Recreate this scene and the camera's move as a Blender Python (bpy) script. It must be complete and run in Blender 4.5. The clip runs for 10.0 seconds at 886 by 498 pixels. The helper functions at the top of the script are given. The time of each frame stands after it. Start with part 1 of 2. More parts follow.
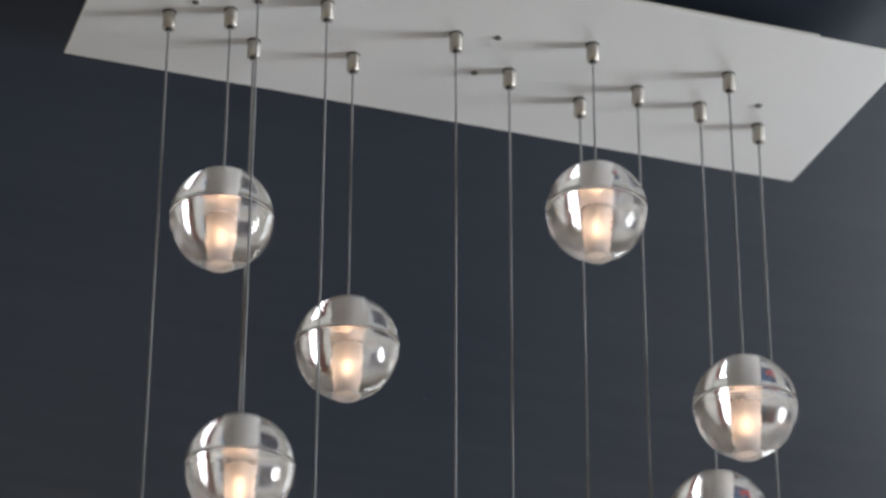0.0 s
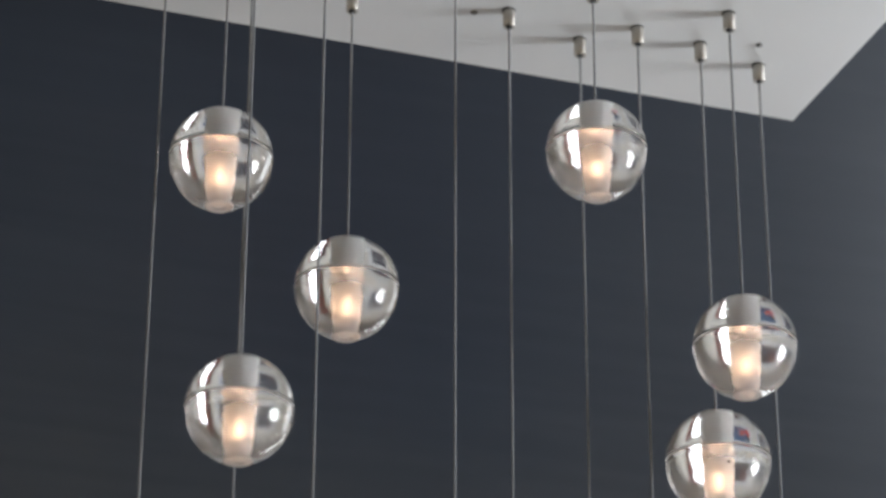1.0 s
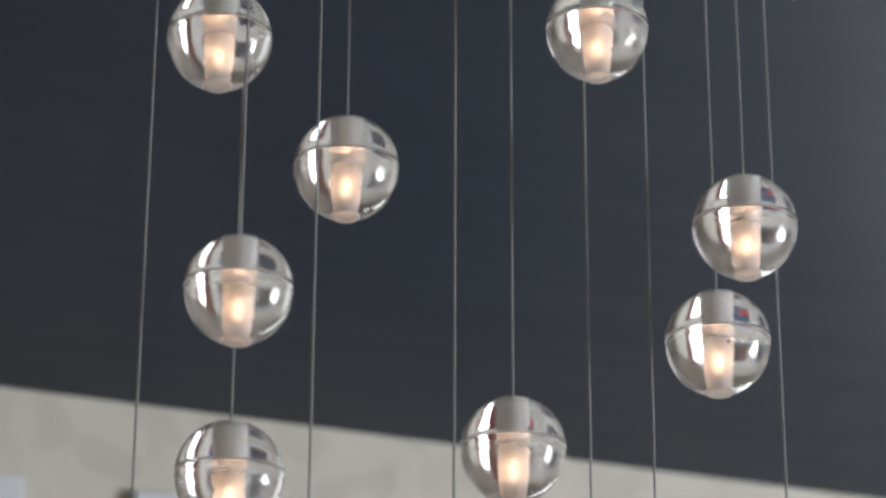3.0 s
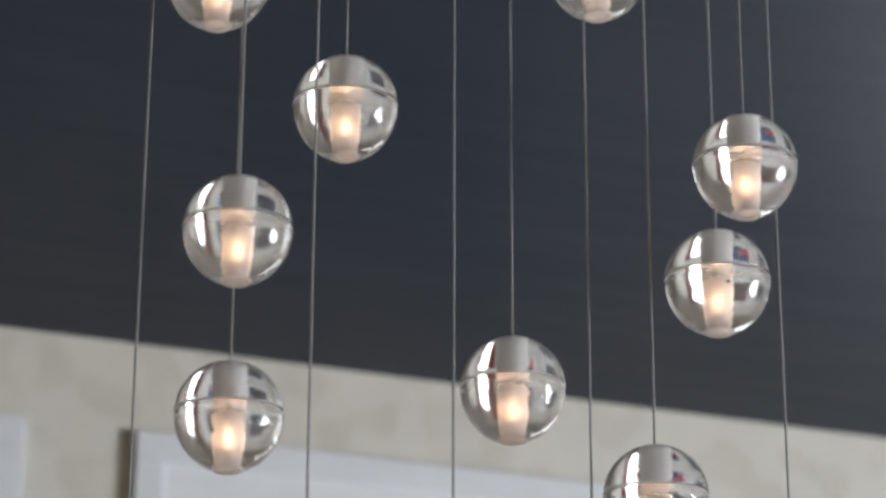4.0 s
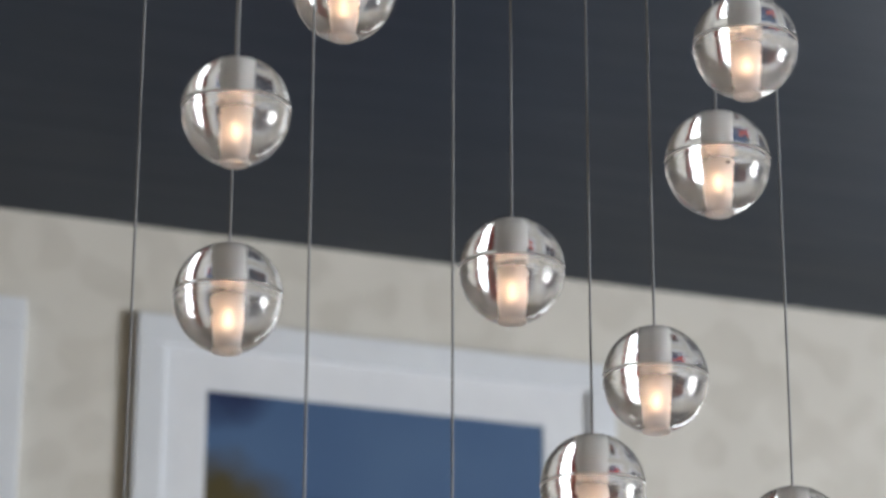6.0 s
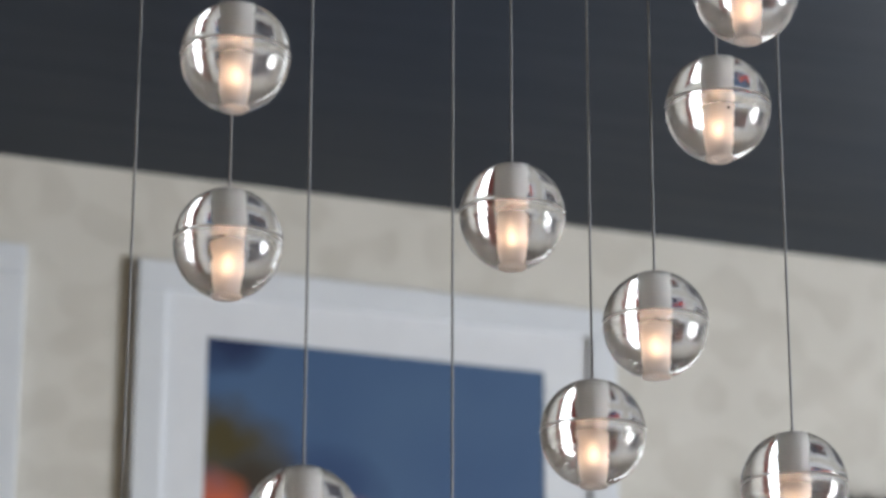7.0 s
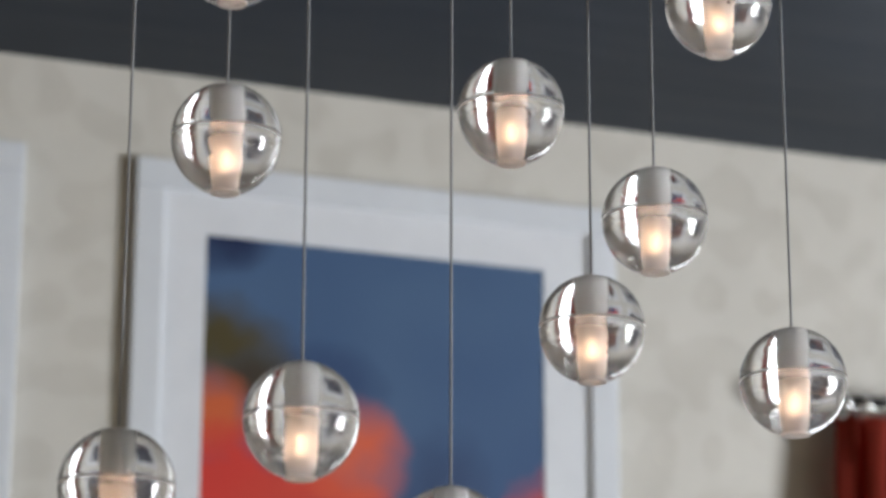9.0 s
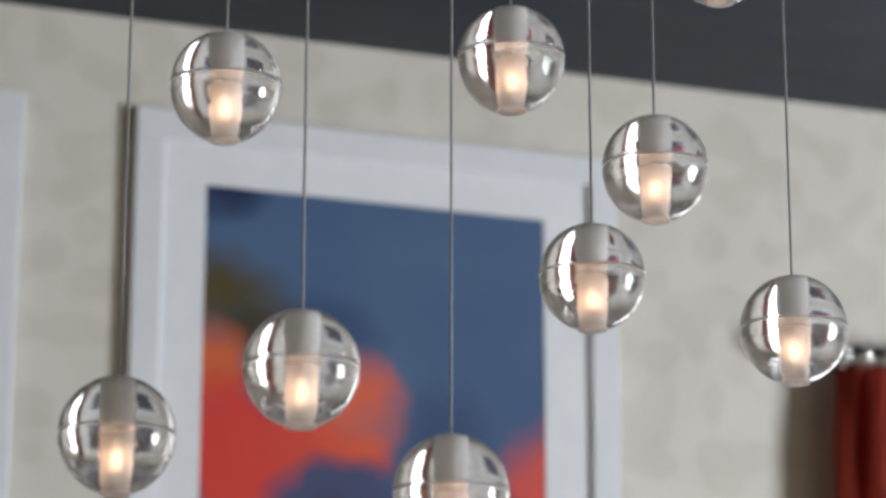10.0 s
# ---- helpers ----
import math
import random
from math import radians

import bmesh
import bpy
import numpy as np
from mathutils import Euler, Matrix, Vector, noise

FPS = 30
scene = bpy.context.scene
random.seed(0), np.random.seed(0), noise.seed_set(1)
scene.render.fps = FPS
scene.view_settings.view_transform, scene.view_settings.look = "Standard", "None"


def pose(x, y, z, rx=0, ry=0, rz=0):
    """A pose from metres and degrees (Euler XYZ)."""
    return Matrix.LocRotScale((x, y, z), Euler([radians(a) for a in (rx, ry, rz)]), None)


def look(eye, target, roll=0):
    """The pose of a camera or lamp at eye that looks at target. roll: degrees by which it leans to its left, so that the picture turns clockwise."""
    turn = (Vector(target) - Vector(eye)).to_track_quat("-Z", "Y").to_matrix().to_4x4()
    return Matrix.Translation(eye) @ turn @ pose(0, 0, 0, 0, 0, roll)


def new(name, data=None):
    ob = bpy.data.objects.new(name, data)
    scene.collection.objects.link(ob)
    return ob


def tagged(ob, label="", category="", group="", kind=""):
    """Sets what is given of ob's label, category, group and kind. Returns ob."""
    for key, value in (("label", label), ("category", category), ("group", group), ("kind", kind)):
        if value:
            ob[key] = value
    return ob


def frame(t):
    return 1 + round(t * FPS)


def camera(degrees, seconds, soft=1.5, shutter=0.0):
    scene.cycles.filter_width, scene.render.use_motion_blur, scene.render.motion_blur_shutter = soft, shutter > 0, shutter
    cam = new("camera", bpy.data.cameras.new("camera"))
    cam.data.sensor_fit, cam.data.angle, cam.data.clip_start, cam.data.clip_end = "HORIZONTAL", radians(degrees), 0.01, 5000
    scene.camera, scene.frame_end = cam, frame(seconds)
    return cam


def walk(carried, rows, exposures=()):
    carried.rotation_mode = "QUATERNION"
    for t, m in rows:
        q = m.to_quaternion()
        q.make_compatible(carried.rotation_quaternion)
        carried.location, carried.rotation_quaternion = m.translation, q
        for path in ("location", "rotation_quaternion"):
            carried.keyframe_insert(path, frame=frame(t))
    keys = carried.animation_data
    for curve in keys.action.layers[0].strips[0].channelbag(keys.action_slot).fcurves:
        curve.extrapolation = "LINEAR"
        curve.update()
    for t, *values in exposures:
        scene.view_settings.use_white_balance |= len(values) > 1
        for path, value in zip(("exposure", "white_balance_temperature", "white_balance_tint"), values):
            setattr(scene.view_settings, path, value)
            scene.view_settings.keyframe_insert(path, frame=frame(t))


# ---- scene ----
cam = camera(17.82, 10.0, soft=2.85)
cam.data.dof.use_dof = True
cam.data.dof.focus_distance = 2.72
cam.data.dof.aperture_fstop = 4.6
# seconds, eye x, y, z, yaw, pitch, roll: a tripod head tilting slowly down
ROWS = [
    (0, -0.8330, -2.3160, 1.0413, -18.900, 27.669, 0.214),
    (0.5, -0.8308, -2.3168, 1.0437, -18.857, 27.018, 0.186),
    (1, -0.8288, -2.3174, 1.0459, -18.811, 26.371, 0.202),
    (1.5, -0.8268, -2.3179, 1.0478, -18.769, 25.716, 0.162),
    (2, -0.8249, -2.3182, 1.0496, -18.728, 25.072, 0.221),
    (2.5, -0.8231, -2.3184, 1.0511, -18.687, 24.446, 0.263),
    (4, -0.8181, -2.3181, 1.0545, -18.604, 22.583, 0.222),
    (4.5, -0.8167, -2.3177, 1.0552, -18.580, 21.937, 0.224),
    (5, -0.8153, -2.3172, 1.0557, -18.558, 21.315, 0.212),
    (5.5, -0.8140, -2.3165, 1.0560, -18.543, 20.742, 0.195),
    (7, -0.8107, -2.3136, 1.0556, -18.502, 19.101, 0.165),
    (7.5, -0.8097, -2.3123, 1.0550, -18.495, 18.607, 0.175),
    (8, -0.8089, -2.3109, 1.0543, -18.501, 18.101, 0.206),
    (8.5, -0.8081, -2.3094, 1.0533, -18.504, 17.599, 0.201),
    (9, -0.8074, -2.3076, 1.0521, -18.504, 17.111, 0.169),
    (9.5, -0.8069, -2.3058, 1.0507, -18.509, 16.617, 0.136),
    (10, -0.8064, -2.3038, 1.0492, -18.511, 16.144, 0.103),
]
walk(cam, [(t, pose(x, y, z, 90 + pitch, 0, yaw) @ pose(0, 0, 0, 0, 0, roll)) for t, x, y, z, yaw, pitch, roll in ROWS])

# ---- world and light ----
CEILING, WALL_Y, WALL_TURN, PLATE_Z = 2.594, 1.7058, 1.21, 2.547
WEST, EAST, SOUTH = -3.2, 5.0, -4.4
WIN_Y, WIN_W, WIN_Z0, WIN_Z1 = -2.0, 1.8, 0.1, 2.14
NWIN_X0, NWIN_X1, NWIN_Z0, NWIN_Z1 = 1.50, 2.04, 0.35, 2.08
LWIN_X0, LWIN_X1 = -2.25, -1.71  # its fellow on the other side of the pictures
WWIN_Y, WWIN_W, WWIN_Z0, WWIN_Z1 = 0.2, 1.2, 1.1, 2.35
NORTH = pose(0, WALL_Y, 0, 0, 0, WALL_TURN)  # the papered wall stands a degree off the ceiling plate's line

world = bpy.data.worlds.new("sky")
scene.world = world
world.use_nodes = True
wn = world.node_tree.nodes
sky = wn.new("ShaderNodeTexSky")
sky.sky_type, sky.sun_disc, sky.sun_elevation, sky.sun_rotation = "NISHITA", False, radians(40), radians(200)
world.node_tree.links.new(sky.outputs[0], wn["Background"].inputs[0])
wn["Background"].inputs[1].default_value = 0.1

day = bpy.data.lights.new("window_daylight", "AREA")
day.shape, day.size, day.size_y, day.energy, day.color = "RECTANGLE", WIN_W, WIN_Z1 - WIN_Z0, 520.0, (0.915, 0.955, 0.99)
window_light = new("window_daylight", day)
window_light.matrix_world = look((EAST + 0.145, WIN_Y, (WIN_Z0 + WIN_Z1) / 2), (0, WIN_Y, (WIN_Z0 + WIN_Z1) / 2))

side = bpy.data.lights.new("side_daylight", "AREA")
side.shape, side.size, side.size_y, side.energy, side.color = "RECTANGLE", NWIN_X1 - NWIN_X0, NWIN_Z1 - NWIN_Z0, 22.0, (0.88, 0.95, 1.0)
side_light = new("side_daylight", side)
mid = ((NWIN_X0 + NWIN_X1) / 2, (NWIN_Z0 + NWIN_Z1) / 2)
side_light.matrix_world = NORTH @ look((mid[0], 0.07, mid[1]), (mid[0], -1, mid[1]))

left = bpy.data.lights.new("left_daylight", "AREA")
left.shape, left.size, left.size_y, left.energy, left.color = "RECTANGLE", LWIN_X1 - LWIN_X0, NWIN_Z1 - NWIN_Z0, 4.2, (0.92, 0.96, 1.0)
left_light = new("left_daylight", left)
left_mid = (LWIN_X0 + LWIN_X1) / 2
left_light.matrix_world = NORTH @ look((left_mid, 0.07, mid[1]), (left_mid, -1, mid[1]))

# Warm fill lamp, added to lift the picture and curtain shadows; its window too.
far = bpy.data.lights.new("far_fill", "AREA")
far.shape, far.size, far.size_y, far.energy, far.color = "RECTANGLE", WWIN_W, WWIN_Z1 - WWIN_Z0, 3.4, (1.0, 0.82, 0.60)
far_light = new("far_fill", far)
far_light.matrix_world = look((WEST - 0.06, WWIN_Y, (WWIN_Z0 + WWIN_Z1) / 2), (0, WWIN_Y, (WWIN_Z0 + WWIN_Z1) / 2))


# ---- materials ----
class Mat:
    """A node material with short ways to its nodes."""

    def __init__(self, name):
        self.m = bpy.data.materials.new(name)
        self.m.use_nodes = True
        self.n, self.l = self.m.node_tree.nodes, self.m.node_tree.links
        self.b = self.n["Principled BSDF"]
        self.out = self.n["Material Output"]

    def put(self, socket, value):
        if isinstance(value, bpy.types.NodeSocket):
            self.l.new(value, socket)
        else:
            socket.default_value = value

    def set(self, **values):
        for k, v in values.items():
            self.put(self.b.inputs[k.replace("_", " ")], v)
        return self

    def coord(self, kind="Object", scale=(1, 1, 1)):
        c = self.n.new("ShaderNodeTexCoord")
        mp = self.n.new("ShaderNodeMapping")
        mp.inputs["Scale"].default_value = scale
        self.l.new(c.outputs[kind], mp.inputs[0])
        return mp.outputs[0]

    def noise(self, vec, scale, detail=4.0, rough=0.55, distort=0.0):
        t = self.n.new("ShaderNodeTexNoise")
        self.l.new(vec, t.inputs["Vector"])
        t.inputs["Scale"].default_value, t.inputs["Detail"].default_value = scale, detail
        t.inputs["Roughness"].default_value, t.inputs["Distortion"].default_value = rough, distort
        return t.outputs[0]

    def ramp(self, fac, stops):
        r = self.n.new("ShaderNodeValToRGB")
        e = r.color_ramp.elements
        while len(e) < len(stops):
            e.new(0.5)
        for k, (p, col) in zip(e, stops):
            k.position, k.color = p, (*col, 1) if len(col) == 3 else col
        self.l.new(fac, r.inputs[0])
        return r.outputs[0]

    def mix(self, fac, a, b):
        x = self.n.new("ShaderNodeMix")
        x.data_type = "RGBA"
        self.put(x.inputs[0], fac)
        for sock, v in ((x.inputs[6], a), (x.inputs[7], b)):
            self.put(sock, v if isinstance(v, bpy.types.NodeSocket) else (*v, 1))
        return x.outputs[2]

    def math(self, op, a, b=0.0, c=0.0):
        x = self.n.new("ShaderNodeMath")
        x.operation = op
        for s, v in zip(x.inputs, (a, b, c)):
            self.put(s, v)
        return x.outputs[0]

    def bump(self, height, strength=0.2, distance=0.001):
        x = self.n.new("ShaderNodeBump")
        x.inputs["Strength"].default_value, x.inputs["Distance"].default_value = strength, distance
        self.l.new(height, x.inputs["Height"])
        self.l.new(x.outputs[0], self.b.inputs["Normal"])
        return self


def mottled(name, low, high, scale, rough=0.5, metal=0.0, grain=200.0, relief=0.1, distance=0.0005):
    """A paint, metal or cloth that varies softly between two colours, with a fine grain in its relief."""
    m = Mat(name)
    v = m.coord()
    m.set(Base_Color=m.ramp(m.noise(v, scale), [(0.3, low), (0.7, high)]), Metallic=metal)
    m.set(Roughness=m.math("MULTIPLY_ADD", m.noise(v, scale * 3.1), 0.12, rough - 0.06))
    m.bump(m.noise(v, grain, 3.0), relief, distance)
    return m.m


def wallpaper():
    """Beige paper with a faint large leafy damask, a shade apart from its ground."""
    m = Mat("wallpaper_beige")
    v = m.coord()
    warp = m.n.new("ShaderNodeVectorMath")
    warp.operation = "MULTIPLY_ADD"
    nz = m.n.new("ShaderNodeTexNoise")
    nz.inputs["Scale"].default_value = 7.0
    m.l.new(v, nz.inputs["Vector"])
    m.l.new(nz.outputs[1], warp.inputs[0])
    warp.inputs[1].default_value = (0.07, 0.07, 0.07)
    m.l.new(v, warp.inputs[2])
    vo = m.n.new("ShaderNodeTexVoronoi")
    vo.feature = "SMOOTH_F1"
    vo.inputs["Scale"].default_value = 15.0
    m.l.new(warp.outputs[0], vo.inputs["Vector"])
    leaf = m.ramp(vo.outputs["Distance"], [(0.37, (0, 0, 0)), (0.47, (1, 1, 1))])
    blot = m.ramp(m.noise(v, 7.0, 4.0), [(0.35, (0, 0, 0)), (0.65, (1, 1, 1))])
    ground = m.mix(blot, (0.504, 0.487, 0.448), (0.576, 0.559, 0.520))
    base = m.mix(m.math("MULTIPLY", leaf, 0.42), ground, (0.650, 0.638, 0.601))
    fine = m.noise(v, 320.0, 2.0)
    m.set(Base_Color=m.mix(m.math("MULTIPLY", fine, 0.12), base, (0.45, 0.42, 0.36)), Roughness=m.math("MULTIPLY_ADD", leaf, -0.12, 0.62))
    m.bump(fine, 0.15, 0.0004)
    return m.m


def ceiling_paint():
    m = Mat("ceiling_navy_satin")
    v = m.coord()
    big = m.noise(v, 1.3, 4.0)
    roll = m.noise(m.coord(scale=(1, 7, 1)), 3.0, 3.0)
    m.set(Base_Color=m.mix(m.math("MULTIPLY", roll, 0.6), m.mix(big, (0.0170, 0.0245, 0.0393), (0.0276, 0.0390, 0.0605)), (0.0214, 0.0313, 0.0488)))
    m.set(Roughness=m.math("MULTIPLY_ADD", roll, 0.18, 0.40))
    m.b.inputs["Specular IOR Level"].default_value = 0.2
    m.bump(m.noise(v, 260.0, 3.0), 0.12, 0.0005)
    return m.m


def clear_glass(rippled=True):
    """Cast clear glass with the faint ripple of the mould and an uneven milky haze that lifts its darks."""
    m = Mat("cast_glass")
    m.set(Base_Color=(0.995, 0.990, 0.991, 1), Roughness=0.0, IOR=1.5, Transmission_Weight=1.0)
    v = m.coord()
    if rippled:
        m.bump(m.math("ADD", m.noise(v, 60.0, 2.0, 0.4), m.math("MULTIPLY", m.noise(v, 190.0, 2.0), 0.8)), 0.68, 0.0008)
    # Pale haze mixed into the glass so its dark parts read milkier.
    dif, tra = m.n.new("ShaderNodeBsdfDiffuse"), m.n.new("ShaderNodeBsdfTranslucent")
    film, top = m.n.new("ShaderNodeMixShader"), m.n.new("ShaderNodeMixShader")
    for nd in (dif, tra):
        nd.inputs["Color"].default_value = (0.86, 0.855, 0.865, 1)
    film.inputs[0].default_value = 0.5
    m.l.new(dif.outputs[0], film.inputs[1])
    m.l.new(tra.outputs[0], film.inputs[2])
    veil = m.ramp(m.noise(v, 25.0, 4.0), [(0.3, (0.045, 0.045, 0.045)), (0.75, (0.105, 0.105, 0.105))])
    m.l.new(veil, top.inputs[0])
    m.l.new(m.b.outputs[0], top.inputs[1])
    m.l.new(film.outputs[0], top.inputs[2])
    m.l.new(top.outputs[0], m.out.inputs[0])
    return m.m


def frosted(name, scatter, tint, clear_part):
    """Ground glass of a void's wall: it scatters what shines from within and takes the light of the room."""
    m = Mat(name)
    v = m.coord()
    grain = m.noise(v, 500.0, 3.0)
    col = m.mix(grain, tint, tuple(min(1.0, c * 1.08) for c in tint))
    dif, tra = m.n.new("ShaderNodeBsdfDiffuse"), m.n.new("ShaderNodeBsdfTranslucent")
    ref = m.n.new("ShaderNodeBsdfRefraction")
    ref.inputs["IOR"].default_value, ref.inputs["Roughness"].default_value = 1.3, 0.75
    for nd in (dif, tra, ref):
        m.l.new(col, nd.inputs["Color"])
    one, two = m.n.new("ShaderNodeMixShader"), m.n.new("ShaderNodeMixShader")
    one.inputs[0].default_value, two.inputs[0].default_value = scatter, clear_part
    m.l.new(dif.outputs[0], one.inputs[1])
    m.l.new(tra.outputs[0], one.inputs[2])
    m.l.new(one.outputs[0], two.inputs[1])
    m.l.new(ref.outputs[0], two.inputs[2])
    m.l.new(two.outputs[0], m.out.inputs[0])
    return m.m


def glowing(name, colour, strength):
    m = Mat(name)
    m.set(Base_Color=(*colour, 1), Emission_Color=(*colour, 1), Emission_Strength=strength)
    return m.m


def art_print(name, ground, patches):
    """A soft photographic print: patches (x, z, half width, half height, blur, colour) over a shaded ground."""
    m = Mat(name)
    v = m.coord()
    sep = m.n.new("ShaderNodeSeparateXYZ")
    wob = m.noise(v, 8.0, 3.0)
    m.l.new(v, sep.inputs[0])
    x, z = sep.outputs[0], sep.outputs[2]
    col = m.mix(m.ramp(m.noise(v, 2.2, 2.0), [(0.3, (0, 0, 0)), (0.7, (1, 1, 1))]), ground[0], ground[1])
    for px, pz, hw, hh, blur, c in patches:
        dx = m.math("DIVIDE", m.math("SUBTRACT", x, px), hw)
        dz = m.math("DIVIDE", m.math("SUBTRACT", z, pz), hh)
        d = m.math("ADD", m.math("ADD", m.math("MULTIPLY", dx, dx), m.math("MULTIPLY", dz, dz)), m.math("MULTIPLY_ADD", wob, 1.7, -0.85))
        mask = m.ramp(d, [(max(0.0, 0.5 - blur), (1, 1, 1)), (min(1.0, 0.5 + blur), (0, 0, 0))])
        col = m.mix(mask, col, c)
    m.set(Base_Color=col, Roughness=0.45)
    m.b.inputs["Specular IOR Level"].default_value = 0.3
    return m.m


def planks():
    m = Mat("oak_floor")
    v = m.coord(scale=(1, 9, 1))
    g = m.noise(v, 3.0, 6.0, 0.6, 0.6)
    m.set(Base_Color=m.ramp(g, [(0.3, (0.105, 0.084, 0.068)), (0.7, (0.18, 0.146, 0.118))]), Roughness=0.42)
    m.bump(g, 0.15, 0.001)
    return m.m


def velvet():
    m = Mat("curtain_red_cloth")
    v = m.coord()
    w = m.noise(m.coord(scale=(1, 1, 0.06)), 60.0, 3.0)
    m.set(Base_Color=m.ramp(w, [(0.3, (0.29, 0.024, 0.011)), (0.7, (0.40, 0.038, 0.017))]), Roughness=0.85)
    m.bump(m.noise(v, 900.0, 2.0), 0.3, 0.0005)
    return m.m


UMBER = mottled("umber_wall_paint", (0.29, 0.265, 0.235), (0.35, 0.32, 0.288), 3.0, 0.55)
# Unseen south and west walls: ochre put in to bounce warm light into shadows.
BOUNCE = mottled("ochre_bounce_paint", (0.42, 0.322, 0.19), (0.50, 0.39, 0.24), 3.0, 0.55)
PAPER, NAVY, GLASS, FLAT_GLASS = wallpaper(), ceiling_paint(), clear_glass(), clear_glass(False)
PLATE = mottled("canopy_white_enamel", (0.635, 0.644, 0.658), (0.668, 0.676, 0.688), 5.0, 0.38, 0, 400.0, 0.03)
BOX = mottled("canopy_box_grey", (0.5, 0.5, 0.5), (0.56, 0.56, 0.55), 9.0, 0.5)
NICKEL = mottled("brushed_nickel", (0.42, 0.40, 0.37), (0.52, 0.50, 0.47), 90.0, 0.36, 1.0, 900.0, 0.12, 0.0002)
DARK = mottled("rubber_and_gap_dark", (0.03, 0.03, 0.03), (0.05, 0.05, 0.05), 60.0, 0.6)
BRAID = mottled("braided_steel_cable", (0.235, 0.243, 0.262), (0.305, 0.315, 0.335), 220.0, 0.42, 0.15, 1400.0, 0.05, 0.0001)
SCREW = mottled("screw_steel", (0.16, 0.16, 0.16), (0.28, 0.28, 0.27), 300.0, 0.4, 1.0)
SOCKET = frosted("frosted_socket_void", 0.45, (0.98, 0.98, 0.985), 0.05)
SLEEVE = frosted("frosted_lamp_void", 0.45, (0.98, 0.935, 0.93), 0.17)
PORCELAIN = mottled("holder_porcelain", (0.74, 0.74, 0.74), (0.80, 0.80, 0.80), 80.0, 0.5)
CERAMIC = mottled("lamp_base_ceramic", (0.40, 0.33, 0.28), (0.50, 0.43, 0.37), 80.0, 0.6)
RIM = frosted("frosted_rim", 0.6, (0.92, 0.885, 0.87), 0.55)
BULB = glowing("halogen_capsule", (1.0, 0.64, 0.39), 9.2)
FRAME_WHITE = mottled("frame_white_lacquer", (0.625, 0.655, 0.71), (0.665, 0.70, 0.755), 12.0, 0.4, 0, 300.0, 0.05)
MAT_WHITE = mottled("mat_board_white", (0.655, 0.68, 0.73), (0.695, 0.72, 0.77), 20.0, 0.8, 0, 500.0, 0.1)
CHROME = mottled("polished_chrome", (0.75, 0.75, 0.76), (0.85, 0.85, 0.86), 40.0, 0.16, 1.0)
TRIM = mottled("trim_white_paint", (0.74, 0.74, 0.72), (0.80, 0.80, 0.78), 10.0, 0.45)
OAK, RED = planks(), velvet()
IRON = mottled("black_iron", (0.018, 0.018, 0.019), (0.035, 0.034, 0.033), 60.0, 0.45, 0.6)


# ---- building helpers ----
def part(name, bm, material, parent=None, label="", smooth=None):
    """Links a bmesh as one mesh object, under a thing where one is given."""
    me = bpy.data.meshes.new(name)
    bm.normal_update()
    bm.to_mesh(me)
    bm.free()
    me.materials.append(material)
    if smooth:
        for poly in me.polygons:
            poly.use_smooth = True
        me.set_sharp_from_angle(angle=radians(smooth))
    ob = new(name, me)
    ob.parent = parent
    return tagged(ob, label)


def shared(name, me, parent, at=(0, 0, 0), label=""):
    ob = new(name, me)
    ob.parent = parent
    ob.location = at
    return tagged(ob, label)


def block(bm, x0, x1, y0, y1, z0, z1, bevel=0.0):
    made = bmesh.ops.create_cube(bm, size=1, matrix=Matrix.LocRotScale(((x0 + x1) / 2, (y0 + y1) / 2, (z0 + z1) / 2), None, (x1 - x0, y1 - y0, z1 - z0)))
    if bevel:
        edges = {e for v in made["verts"] for e in v.link_edges}
        bmesh.ops.bevel(bm, geom=list(edges), offset=bevel, segments=2, affect="EDGES", profile=0.5)
    return bm


def box(x0, x1, y0, y1, z0, z1, bevel=0.0):
    return block(bmesh.new(), x0, x1, y0, y1, z0, z1, bevel)


def ring(x0, x1, z0, z1, left, right, bottom, top, y0, y1):
    """One upright rectangular ring with a rectangular hole, its borders as wide as given."""
    bm = bmesh.new()
    outer = ((x0, z0), (x1, z0), (x1, z1), (x0, z1))
    inner = ((x0 + left, z0 + bottom), (x1 - right, z0 + bottom), (x1 - right, z1 - top), (x0 + left, z1 - top))
    loops = [[bm.verts.new((x, y, z)) for x, z in pts] for pts, y in ((outer, y0), (inner, y0), (inner, y1), (outer, y1))]
    for a, b in zip(loops, loops[1:] + loops[:1]):
        for k in range(4):
            j = (k + 1) % 4
            bm.faces.new((a[k], a[j], b[j], b[k]))
    bmesh.ops.recalc_face_normals(bm, faces=bm.faces)
    return bm


def lathe(profile, steps=64):
    """A closed or open turned form about z from (radius, height) pairs; radius 0 closes it with a pole."""
    bm = bmesh.new()
    rings = []
    for r, z in profile:
        if r < 1e-7:
            rings.append([bm.verts.new((0, 0, z))])
        else:
            rings.append([bm.verts.new((r * math.cos(2 * math.pi * k / steps), r * math.sin(2 * math.pi * k / steps), z)) for k in range(steps)])
    for a, b in zip(rings, rings[1:]):
        for k in range(steps):
            j = (k + 1) % steps
            if len(a) == 1:
                bm.faces.new((a[0], b[k], b[j]))
            elif len(b) == 1:
                bm.faces.new((a[j], a[k], b[0]))
            else:
                bm.faces.new((a[j], a[k], b[k], b[j]))
    bmesh.ops.recalc_face_normals(bm, faces=bm.faces)
    return bm


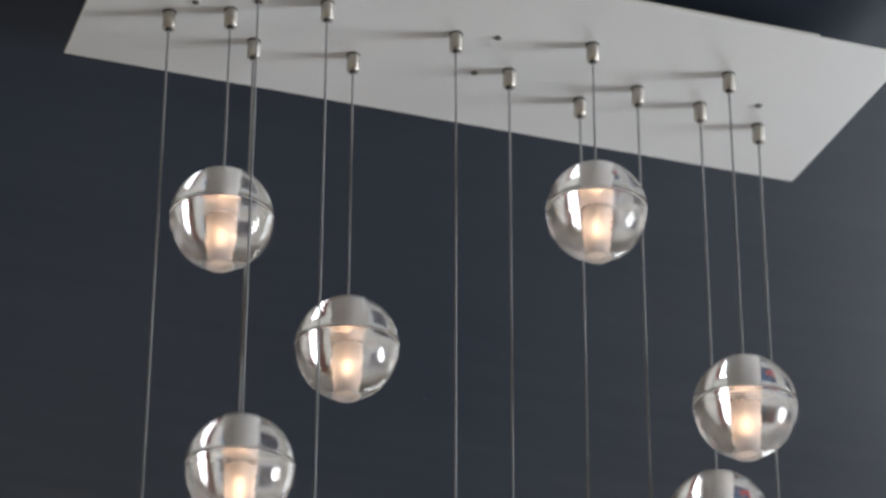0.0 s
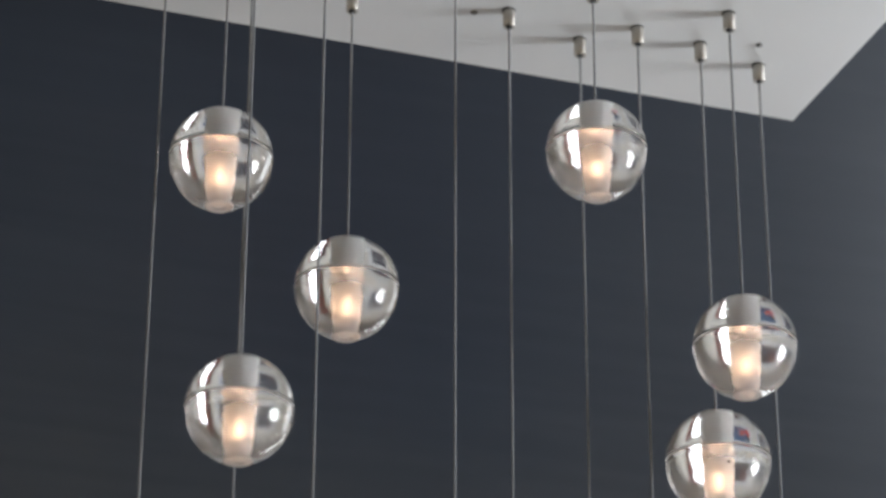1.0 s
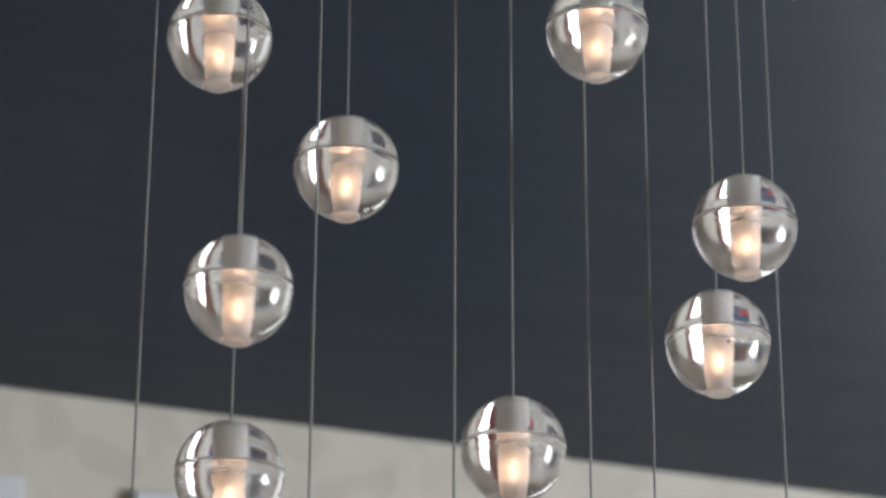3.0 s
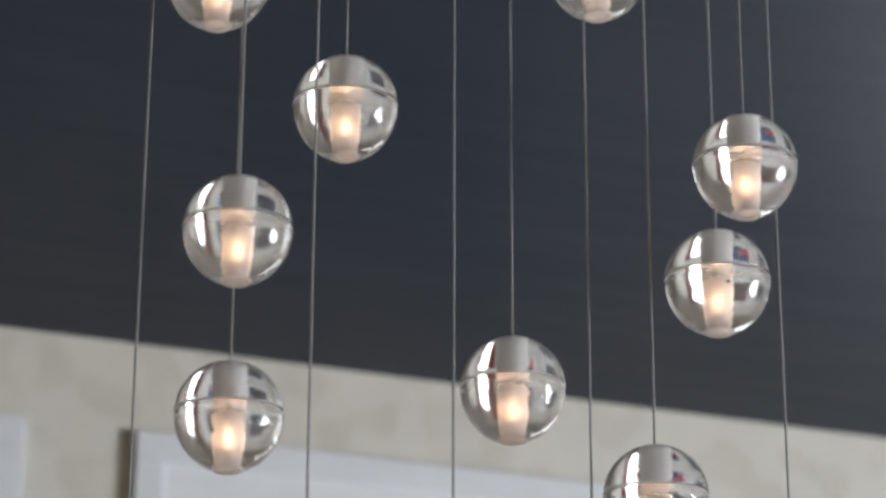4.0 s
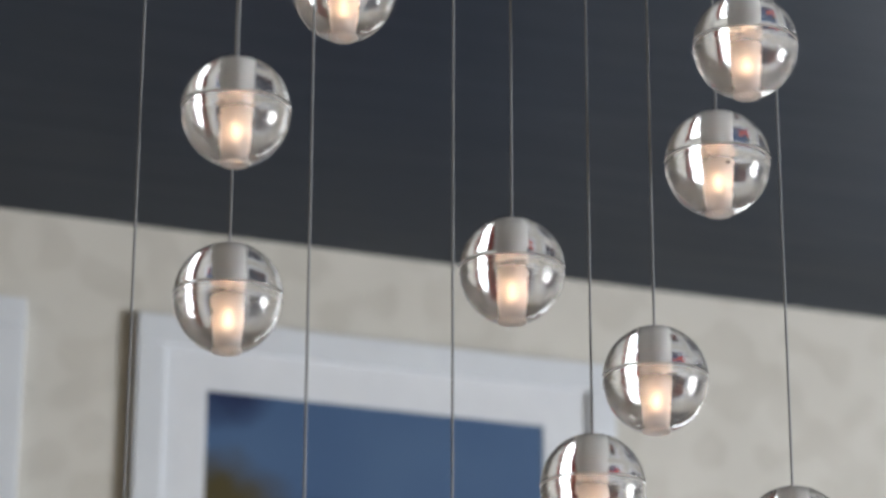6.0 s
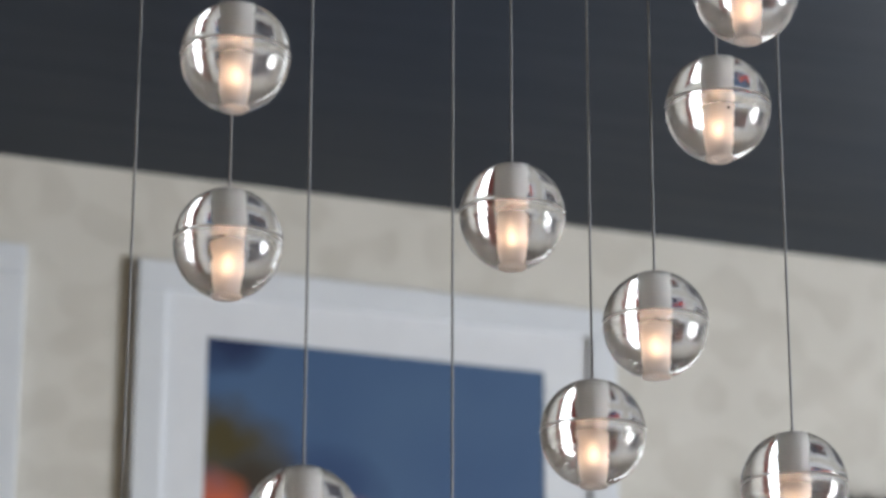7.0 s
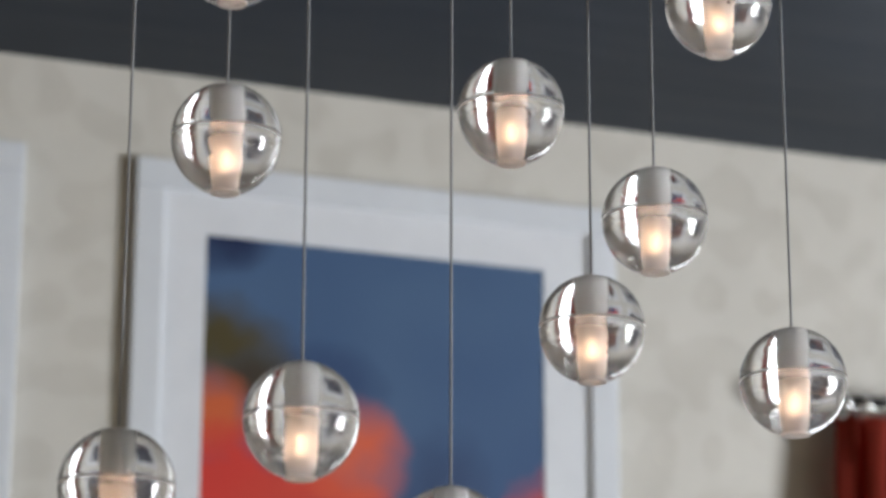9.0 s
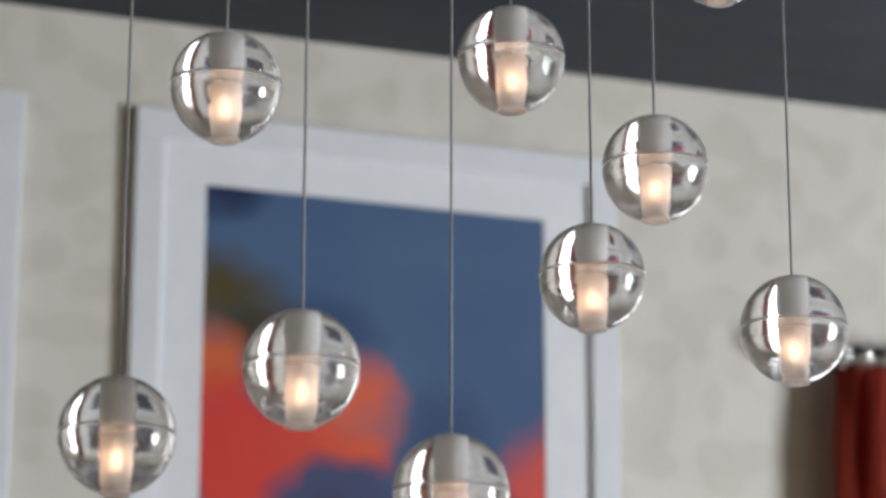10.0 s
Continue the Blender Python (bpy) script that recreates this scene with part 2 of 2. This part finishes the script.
def tube(points, radius, steps=8):
    """A round bar along a line of points, closed at both ends."""
    bm = bmesh.new()
    rings = []
    pts = [Vector(q) for q in points]
    for i, q in enumerate(pts):
        way = (pts[min(i + 1, len(pts) - 1)] - pts[max(i - 1, 0)]).normalized()
        turn = way.to_track_quat("Z", "Y")
        rings.append([bm.verts.new(q + turn @ Vector((radius * math.cos(2 * math.pi * k / steps), radius * math.sin(2 * math.pi * k / steps), 0))) for k in range(steps)])
    for a, b in zip(rings, rings[1:]):
        for k in range(steps):
            bm.faces.new((a[k], a[(k + 1) % steps], b[(k + 1) % steps], b[k]))
    bm.faces.new(rings[0][::-1])
    bm.faces.new(rings[-1])
    return bm


def thing(name, at, label, category, group=""):
    ob = new(name)
    ob.location = at
    return tagged(ob, label, category, group)


def structure(ob, label, category):
    return tagged(ob, label, category, kind="structure")


# ---- the room ----
T = 0.15
structure(part("floor", box(WEST - T, EAST + T, SOUTH - T, WALL_Y + 0.4, -0.1, 0), OAK), "oiled oak floor of the room", "floor")
structure(part("ceiling", box(WEST - T, EAST + T, SOUTH - T, WALL_Y + 0.4, CEILING, CEILING + 0.12), NAVY), "dark navy satin painted ceiling", "ceiling")
bm = bmesh.new()
block(bm, WEST - T, LWIN_X0, 0, T, 0, CEILING)
block(bm, LWIN_X1, NWIN_X0, 0, T, 0, CEILING)
block(bm, NWIN_X1, EAST + T, 0, T, 0, CEILING)
for x0, x1 in ((LWIN_X0, LWIN_X1), (NWIN_X0, NWIN_X1)):
    block(bm, x0, x1, 0, T, 0, NWIN_Z0)
    block(bm, x0, x1, 0, T, NWIN_Z1, CEILING)
north_wall = structure(part("wall_north", bm, PAPER), "beige damask papered wall", "wall")
north_wall.matrix_world = NORTH
structure(part("wall_south", box(WEST, EAST, SOUTH - T, SOUTH, 0, CEILING), BOUNCE), "unseen wall, ochre to bounce warm light", "wall")


def side_wall(name, x0, x1, y, w, z0, z1, paint, label):
    """A wall along y with one window opening."""
    bm = bmesh.new()
    block(bm, x0, x1, SOUTH - T, y - w / 2, 0, CEILING)
    block(bm, x0, x1, y + w / 2, WALL_Y + 0.4, 0, CEILING)
    block(bm, x0, x1, y - w / 2, y + w / 2, 0, z0)
    block(bm, x0, x1, y - w / 2, y + w / 2, z1, CEILING)
    structure(part(name, bm, paint), label, "wall")


def window(name, m, w, h, label, panes=1):
    """A white frame and sill for an opening; m: its foot, the room lying towards local -x."""
    win = structure(new(name), label, "window")
    win.matrix_world = m
    frame_ring = ring(-w / 2, w / 2, 0, h, 0.045, 0.045, 0.045, 0.045, -0.02, 0.02)
    bmesh.ops.rotate(frame_ring, verts=frame_ring.verts, matrix=Matrix.Rotation(radians(90), 3, "Z"))
    part("window_frame", frame_ring, TRIM, win)
    for k in range(1, panes):
        part("glazing_bar", box(-0.015, 0.015, -w / 2 + w * k / panes - 0.014, -w / 2 + w * k / panes + 0.014, 0.045, h - 0.045, 0.003), TRIM, win)
    part("window_sill", box(-0.13, -0.03, -w / 2 - 0.04, w / 2 + 0.04, -0.028, 0.002, 0.004), TRIM, win)


side_wall("wall_east", EAST, EAST + T, WIN_Y, WIN_W, WIN_Z0, WIN_Z1, UMBER, "umber painted wall with a window opening")
side_wall("wall_west", WEST - T, WEST, WWIN_Y, WWIN_W, WWIN_Z0, WWIN_Z1, BOUNCE, "unseen wall, ochre to bounce warm light, with the fill lamp's opening")
window("window_1", pose(EAST + 0.08, WIN_Y, WIN_Z0), WIN_W, WIN_Z1 - WIN_Z0, "white framed window letting in daylight", 3)
window("window_2", NORTH @ pose(mid[0], 0.11, NWIN_Z0, 0, 0, 90), NWIN_X1 - NWIN_X0, NWIN_Z1 - NWIN_Z0, "white framed window beside the red curtain")
window("window_4", NORTH @ pose(left_mid, 0.11, NWIN_Z0, 0, 0, 90), LWIN_X1 - LWIN_X0, NWIN_Z1 - NWIN_Z0, "white framed window beside the framed pictures")
# Added frame and sill round the warm fill lamp.
window("fill_window", pose(WEST - 0.11, WWIN_Y, WWIN_Z0, 0, 0, 180), WWIN_W, WWIN_Z1 - WWIN_Z0, "added white framed window for the warm fill lamp")


# ---- pictures on the wall ----
MATS = (0.0672, 0.0765, 0.0656)  # left, right, top and bottom


def picture(at, width, height, art, label, bar=0.046, depth=0.020):
    """A deep white frame with a wide mat round a print; at: its top left corner on the wall."""
    pic = thing("framed_picture", (0, 0, 0), label, "picture", "framed pictures on the papered wall")
    pic.matrix_world = NORTH @ pose(*at)
    y0 = -depth
    for name, x0, x1, z0, z1 in (("frame_bar", 0, width, -bar, 0), ("frame_bar", 0, width, -height, -height + bar),
                                 ("frame_bar", 0, bar, -height + bar, -bar), ("frame_bar", width - bar, width, -height + bar, -bar)):
        part(name, box(x0, x1, y0, -0.001, z0, z1, 0.0025), FRAME_WHITE, pic)
    i0, i1, j0, j1 = bar, width - bar, -height + bar, -bar
    part("mat_board", ring(i0, i1, j0, j1, MATS[0], MATS[1], MATS[2], MATS[2], -0.012, -0.003), MAT_WHITE, pic)
    part("print", box(i0 + MATS[0] + 0.0002, i1 - MATS[1] - 0.0002, -0.0105, -0.003, j0 + MATS[2] + 0.0002, j1 - MATS[2] - 0.0002), art, pic, "glossy colour photograph")
    return pic


BLUE = ((0.042, 0.088, 0.20), (0.076, 0.137, 0.248))
FLOWER = art_print("print_flowers", BLUE, [
    (0.30, -0.33, 0.13, 0.07, 0.5, (0.036, 0.072, 0.165)),
    (0.49, -0.50, 0.09, 0.13, 0.5, (0.038, 0.070, 0.155)),
    (0.12, -0.10, 0.12, 0.07, 0.45, (0.016, 0.03, 0.085)),
    (0.145, -0.288, 0.13, 0.095, 0.48, (0.068, 0.055, 0.022)),
    (0.185, -0.325, 0.05, 0.045, 0.5, (0.045, 0.036, 0.026)),
    (0.125, -0.39, 0.075, 0.09, 0.45, (0.55, 0.115, 0.042)),
    (0.16, -0.52, 0.22, 0.135, 0.3, (0.57, 0.045, 0.035)),
    (0.30, -0.51, 0.15, 0.075, 0.35, (0.57, 0.06, 0.04)),
    (0.366, -0.437, 0.09, 0.10, 0.5, (0.66, 0.12, 0.055)),
    (0.345, -0.59, 0.16, 0.085, 0.28, (0.05, 0.065, 0.15)),
    (0.69, -0.555, 0.115, 0.155, 0.42, (0.60, 0.075, 0.055)),
    (0.48, -0.74, 0.38, 0.20, 0.3, (0.045, 0.012, 0.016)),
])
DUSK = art_print("print_dusk", ((0.022, 0.026, 0.045), (0.04, 0.045, 0.075)), [(0.3, -0.75, 0.4, 0.25, 0.35, (0.07, 0.025, 0.02)), (0.6, -0.3, 0.2, 0.15, 0.4, (0.09, 0.10, 0.13))])
EMBER = art_print("print_ember", ((0.020, 0.017, 0.022), (0.050, 0.030, 0.032)), [(0.25, -0.45, 0.2, 0.2, 0.4, (0.12, 0.022, 0.018)), (0.5, -0.25, 0.16, 0.12, 0.45, (0.03, 0.045, 0.09))])
SIDE, GAP_X, TOP_Z = 0.7867, 0.1715, 2.4486
LOW_Z = TOP_Z - SIDE - GAP_X
picture((0.0408, 0, TOP_Z), SIDE, SIDE, FLOWER, "white deep framed square print of red flowers on blue")
picture((0.0408 - GAP_X - SIDE, 0, TOP_Z), SIDE, SIDE, DUSK, "white deep framed dark blue print on papered wall")
picture((0.0408, 0, LOW_Z), SIDE, SIDE, EMBER, "white deep framed dark maroon print below the flowers")
picture((0.0408 - GAP_X - SIDE, 0, LOW_Z), SIDE, SIDE, DUSK, "white deep framed dark blue print in the lower row")


# ---- curtain and its rod ----
ROD_Z, ROD_Y = 2.152, -0.062
rod = thing("curtain_rod", (0, 0, 0), "black iron curtain rod on wall brackets", "curtain rod")
rod.matrix_world = NORTH @ pose(1.165, ROD_Y, ROD_Z)
part("pole", tube([(0.0, 0, 0.006), (1.6, 0, 0.006)], 0.008, 20), IRON, rod, smooth=40)
part("finial", lathe([(0, 0.0), (0.012, 0.001), (0.013, 0.01), (0.009, 0.014), (0.016, 0.02), (0.021, 0.03), (0.021, 0.038), (0.015, 0.05), (0, 0.055)], 24), IRON, rod, smooth=50).matrix_local = pose(0, 0, 0.006, 0, -90, 0)
part("bracket", tube([(0.05, 0, -0.006), (0.05, 0.035, -0.012), (0.05, 0.061, -0.012)], 0.006, 10), IRON, rod, smooth=40)
part("bracket", tube([(1.5, 0, -0.006), (1.5, 0.035, -0.012), (1.5, 0.061, -0.012)], 0.006, 10), IRON, rod, smooth=40)

CURT_TOP = 2.133


def hung_curtain(x0, width, flare, seed, label):
    """Cloth in uneven folds on a row of rings; flare: how far its edge swings out at the foot."""
    curtain = thing("curtain", (0, 0, 0), label, "curtain", "red curtains beside one window")
    curtain.matrix_world = NORTH @ pose(x0, ROD_Y, 0)
    bm = bmesh.new()
    nx, nz = 170, 40
    grid = []
    for j in range(nz + 1):
        z = 0.02 + (CURT_TOP - 0.02) * j / nz
        row = []
        for i in range(nx + 1):
            u = i / nx
            ph = u * 2 * math.pi * 6.2 * width / 0.29 + 0.6 * math.sin(6 * u + seed)
            drop_z = CURT_TOP - z
            drift = 1.7 * math.sin(9.5 * drop_z + 4 * u) * min(1.0, drop_z * 6) + 0.5 * math.sin(3.1 * z + 5 * u)
            amp = 0.0135 + 0.006 * math.sin(17 * u + 2.0 * z + seed)
            edge = flare * (1 - u) if flare < 0 else flare * u
            row.append(bm.verts.new((width * u + edge * drop_z + 0.007 * math.sin(2 * ph + drift), amp * math.sin(ph + drift) - 0.004, z)))
        grid.append(row)
    for a, b in zip(grid, grid[1:]):
        for i in range(nx):
            bm.faces.new((a[i], a[i + 1], b[i + 1], b[i]))
    bmesh.ops.solidify(bm, geom=bm.faces[:], thickness=0.003)
    part("cloth", bm, RED, curtain, smooth=60)
    pts = 20
    for k in range(int(width / 0.036)):
        ring_pts = [(0, 0.021 * math.cos(2 * math.pi * q / pts), 0.021 * math.sin(2 * math.pi * q / pts)) for q in range(pts + 1)]
        part("curtain_ring", tube(ring_pts, 0.0058, 8), CHROME, curtain, "chrome curtain ring", smooth=50).location = (0.014 + k * 0.037, 0, ROD_Z - 0.004)


hung_curtain(1.184, 0.29, -0.04, 1, "deep red cloth curtain hanging in folds")
hung_curtain(2.06, 0.26, 0.03, 4, "deep red cloth curtain drawn back beside the window")


# ---- the chandelier's ceiling plate ----
canopy = thing("ceiling_canopy", (0.001, -0.0155, PLATE_Z), "white rectangular ceiling plate of a pendant cluster", "canopy")
part("plate", box(-0.406, 0.406, -0.1395, 0.1395, 0, 0.003, 0.0008), PLATE, canopy)
# Greyer than the plate to put the near face's shade into its colour.
part("lip", box(-0.306, 0.306, -0.1385, 0.085, 0.0031, 0.0060, 0.001), BOX, canopy, "folded lip behind the plate, greyed as in shade")
part("power_box", box(-0.30, 0.30, -0.02, 0.10, 0.0061, CEILING - PLATE_Z, 0.002), BOX, canopy, "grey sheet metal box")
screw_mesh = None
for x, y in ((-0.303, 0.002), (0.303, 0.002), (0.0, 0.038), (0.0, -0.034)):
    if screw_mesh is None:
        head = part("screw", lathe([(0, -0.0022), (0.0022, -0.002), (0.0036, -0.001), (0.004, 0.0), (0, 0.0)], 16), SCREW, canopy, "small steel screw", smooth=40)
        screw_mesh = head.data
    else:
        head = shared("screw", screw_mesh, canopy, label="small steel screw")
    head.location = (x, y, 0)

# ---- the pendants ----
R = 0.05
LIP = 0.0140


def arc(r, a0, a1, n, stretch=1.0):
    return [(r * math.cos(radians(a0 + (a1 - a0) * k / n)), stretch * r * math.sin(radians(a0 + (a1 - a0) * k / n))) for k in range(n + 1)]


def turned(name, profile, material, steps=96, smooth=35):
    ob = part(name, lathe(profile, steps), material, smooth=smooth)
    me = ob.data
    bpy.data.objects.remove(ob)
    return me


def ground_void(name, z0, z1, material, seed):
    """The wall of a drilled void, ground by hand and so a little uneven."""
    rnd = random.Random(seed)
    n = 22
    bm = lathe([(VOID, z0 + (z1 - z0) * k / n) for k in range(n + 1)], 48)
    for v in bm.verts:
        k = 1 + rnd.uniform(-0.018, 0.018)
        v.co.x, v.co.y = v.co.x * k, v.co.y * k
    ob = part(name, bm, material, smooth=60)
    me = ob.data
    bpy.data.objects.remove(ob)
    return me


GAP = 0.00045
SHOULDER = [(R - 0.0017, GAP + 0.0001), (R - 0.0009, GAP + 0.0005), (R - 0.0004, GAP + 0.0011), (R - 0.00015, GAP + 0.0018)]
upper_profile = [(0, GAP), (0.02, GAP), (0.04, GAP), (R - 0.003, GAP)] + SHOULDER + [(r, z) for r, z in arc(R, 3.4, 88.5, 44)] + [(0, R * 0.9997)]
low = math.degrees(math.asin(math.sqrt(1 - (LIP / R) ** 2)))
lower_profile = [(0, -GAP), (0.02, -GAP), (0.04, -GAP), (R - 0.003, -GAP)] + [(r, -z) for r, z in SHOULDER] + [(r, -z) for r, z in arc(R, 3.4, low, 44, 1.058)]
BOTTOM = lower_profile[-1][1]
lower_profile += [(LIP * 0.5, BOTTOM), (0, BOTTOM)]
UPPER = turned("upper_glass", upper_profile, GLASS)
LOWER = turned("lower_glass", lower_profile, GLASS)
for half in (UPPER, LOWER):  # the ground faces of the seam have no ripple
    half.materials.append(FLAT_GLASS)
    for poly in half.polygons:
        if abs(poly.center.z) < GAP * 1.05:
            poly.material_index = 1
VOID = 0.0100
SOCKET_ME = ground_void("socket_void", GAP + 0.0012, 0.0485, SOCKET, 3)
HOLDER_ME = turned("lamp_holder", [(0, 0.004), (0.0050, 0.0042), (0.0052, 0.006), (0.0052, 0.036), (0.004, 0.04), (0.0016, 0.0415), (0, 0.0415)], PORCELAIN, 32)
SLEEVE_ME = ground_void("lamp_void", -GAP - 0.00005, BOTTOM + 0.0004, SLEEVE, 7)
BASE_ME = turned("lamp_base", [(0, -0.0006), (0.0044, -0.0006), (0.0046, -0.0010), (0.0046, -0.0026), (0.0040, -0.0032), (0.0028, -0.0040), (0.0024, -0.0070), (0, -0.0070)], CERAMIC, 24)
RIM_ME = turned("rim", [(VOID + 0.0006, BOTTOM + 0.0010), (LIP - 0.0003, BOTTOM + 0.0006), (LIP, BOTTOM - 0.0004), (LIP - 0.0003, BOTTOM - 0.0014), (LIP - 0.0010, BOTTOM - 0.0020), (0.0078, BOTTOM - 0.0021), (0.0066, BOTTOM - 0.0017), (0.0062, BOTTOM - 0.0004), (0, BOTTOM - 0.0003)], RIM, 48)
SEAM_ME = turned("seam_ring", [(R - 0.0034, 0.00035), (R - 0.0007, 0.00035), (R - 0.0004, 0.0), (R - 0.0007, -0.00035), (R - 0.0034, -0.00035), (R - 0.0034, 0.00035)], RIM, 96)
BULB_ME = turned("bulb", [(0, -0.0258), (0.0011, -0.0252), (0.0021, -0.0234), (0.0024, -0.0208), (0.0022, -0.0160), (0.0015, -0.0125), (0.0009, -0.0098), (0, -0.0092)], BULB, 20)
FERRULE_ME = turned("ferrule", [(0, R - 0.001), (0.0030, R - 0.0006), (0.0028, R + 0.0006), (0.0019, R + 0.0022), (0, R + 0.0024)], NICKEL, 20)
# Dark ring that draws the shadowed gap between plate and cap.
GAP_RING_ME = turned("cap_gap_ring", [(0, 0.0), (0.0070, 0.0), (0.0070, -0.0010), (0.0064, -0.0013), (0, -0.0013)], DARK, 32)
CAP_ME = turned("mount_cap", [(0, -0.0013), (0.0060, -0.0013), (0.0064, -0.0018), (0.0064, -0.0190), (0.0060, -0.0196), (0, -0.0196)], NICKEL, 32)
NUT_ME = turned("cable_grip", [(0, -0.0196), (0.0034, -0.0196), (0.0034, -0.0204), (0.0026, -0.0210), (0.0016, -0.0212), (0, -0.0212)], DARK, 20)

# place of each wire on the plate, height of the ball's middle
BALLS = [
    (-0.2661, -0.0107, 2.3139),
    (-0.1266, 0.0304, 2.2188),
    (-0.2524, -0.0643, 2.0366),
    (0.0952, -0.0681, 2.3570),
    (0.2479, -0.0607, 2.1743),
    (0.2447, 0.0050, 2.0785),
    (-0.2290, 0.0381, 1.8976),
    (0.0334, 0.0073, 1.9440),
    (0.1705, -0.0038, 1.8491),
    (0.1228, 0.0375, 1.7515),
    (-0.1797, -0.0544, 1.6196),
    (0.3204, 0.0254, 1.7151),
    (-0.3225, 0.0135, 1.5656),
    (-0.0413, -0.0415, 1.5233),
]
# hand-cast balls differ a little in size
CAST = (0.992, 1.008, 0.98, 0.992, 1.008, 1.025, 1.0, 0.988, 0.988, 0.988, 0.994, 1.008, 1.0, 1.002)
LABEL = "clear cast glass ball pendant, glowing warmly, on a steel cable"
for n, (x, y, z) in enumerate(BALLS):
    lamp = thing("pendant_lamp", (x, y, PLATE_Z), LABEL, "pendant lamp", "glass ball pendants of one cluster")
    drop = z - PLATE_Z
    halves = {}
    for name, me, dz, label in (("cap_gap_ring", GAP_RING_ME, 0, "dark ring for the shadowed gap at the plate"), ("mount_cap", CAP_ME, 0, "brushed nickel cap"), ("cable_grip", NUT_ME, 0, "small dark cable grip"),
                                ("upper_glass", UPPER, drop, "clear glass upper half"), ("lower_glass", LOWER, drop, "clear glass lower half")):
        halves[name] = shared(name, me, lamp, (0, 0, dz), label)
        halves[name].rotation_euler = (0, 0, radians(47 * n))
    for half in ("upper_glass", "lower_glass"):
        halves[half].scale = (CAST[n],) * 3
    shared("ferrule", FERRULE_ME, halves["upper_glass"], label="small metal ferrule")
    shared("socket_void", SOCKET_ME, halves["upper_glass"], label="frosted void of the socket")
    shared("seam_ring", SEAM_ME, halves["upper_glass"], label="pale frosted seam")
    shared("lamp_holder", HOLDER_ME, halves["upper_glass"], label="pale porcelain lamp holder")
    shared("lamp_void", SLEEVE_ME, halves["lower_glass"], label="frosted lit void")
    shared("lamp_base", BASE_ME, halves["lower_glass"], label="pale ceramic lamp base")
    shared("rim", RIM_ME, halves["lower_glass"], label="frosted rim")
    shared("bulb", BULB_ME, halves["lower_glass"], label="glowing capsule bulb")
    if n == 5:
        mark = part("maker_mark", box(-0.0016, 0.0016, -0.0014, 0.0014, -0.0001, 0.0002), SCREW, lamp, "tiny dark printed mark")
        way = Vector((-0.20, -0.91, -0.37)).normalized()
        mark.matrix_local = Matrix.Translation(Vector((0, 0, drop)) + way * 0.0502 * CAST[n]) @ way.to_track_quat("Z", "Y").to_matrix().to_4x4()
    length = -drop - 0.0415 - 0.0205
    pts = [(0.0, 0.0, -0.0205 - length * k / 12) for k in range(13)]
    part("cable", tube(pts, 0.00118, 10), BRAID, lamp, "thin braided steel cable", smooth=60)
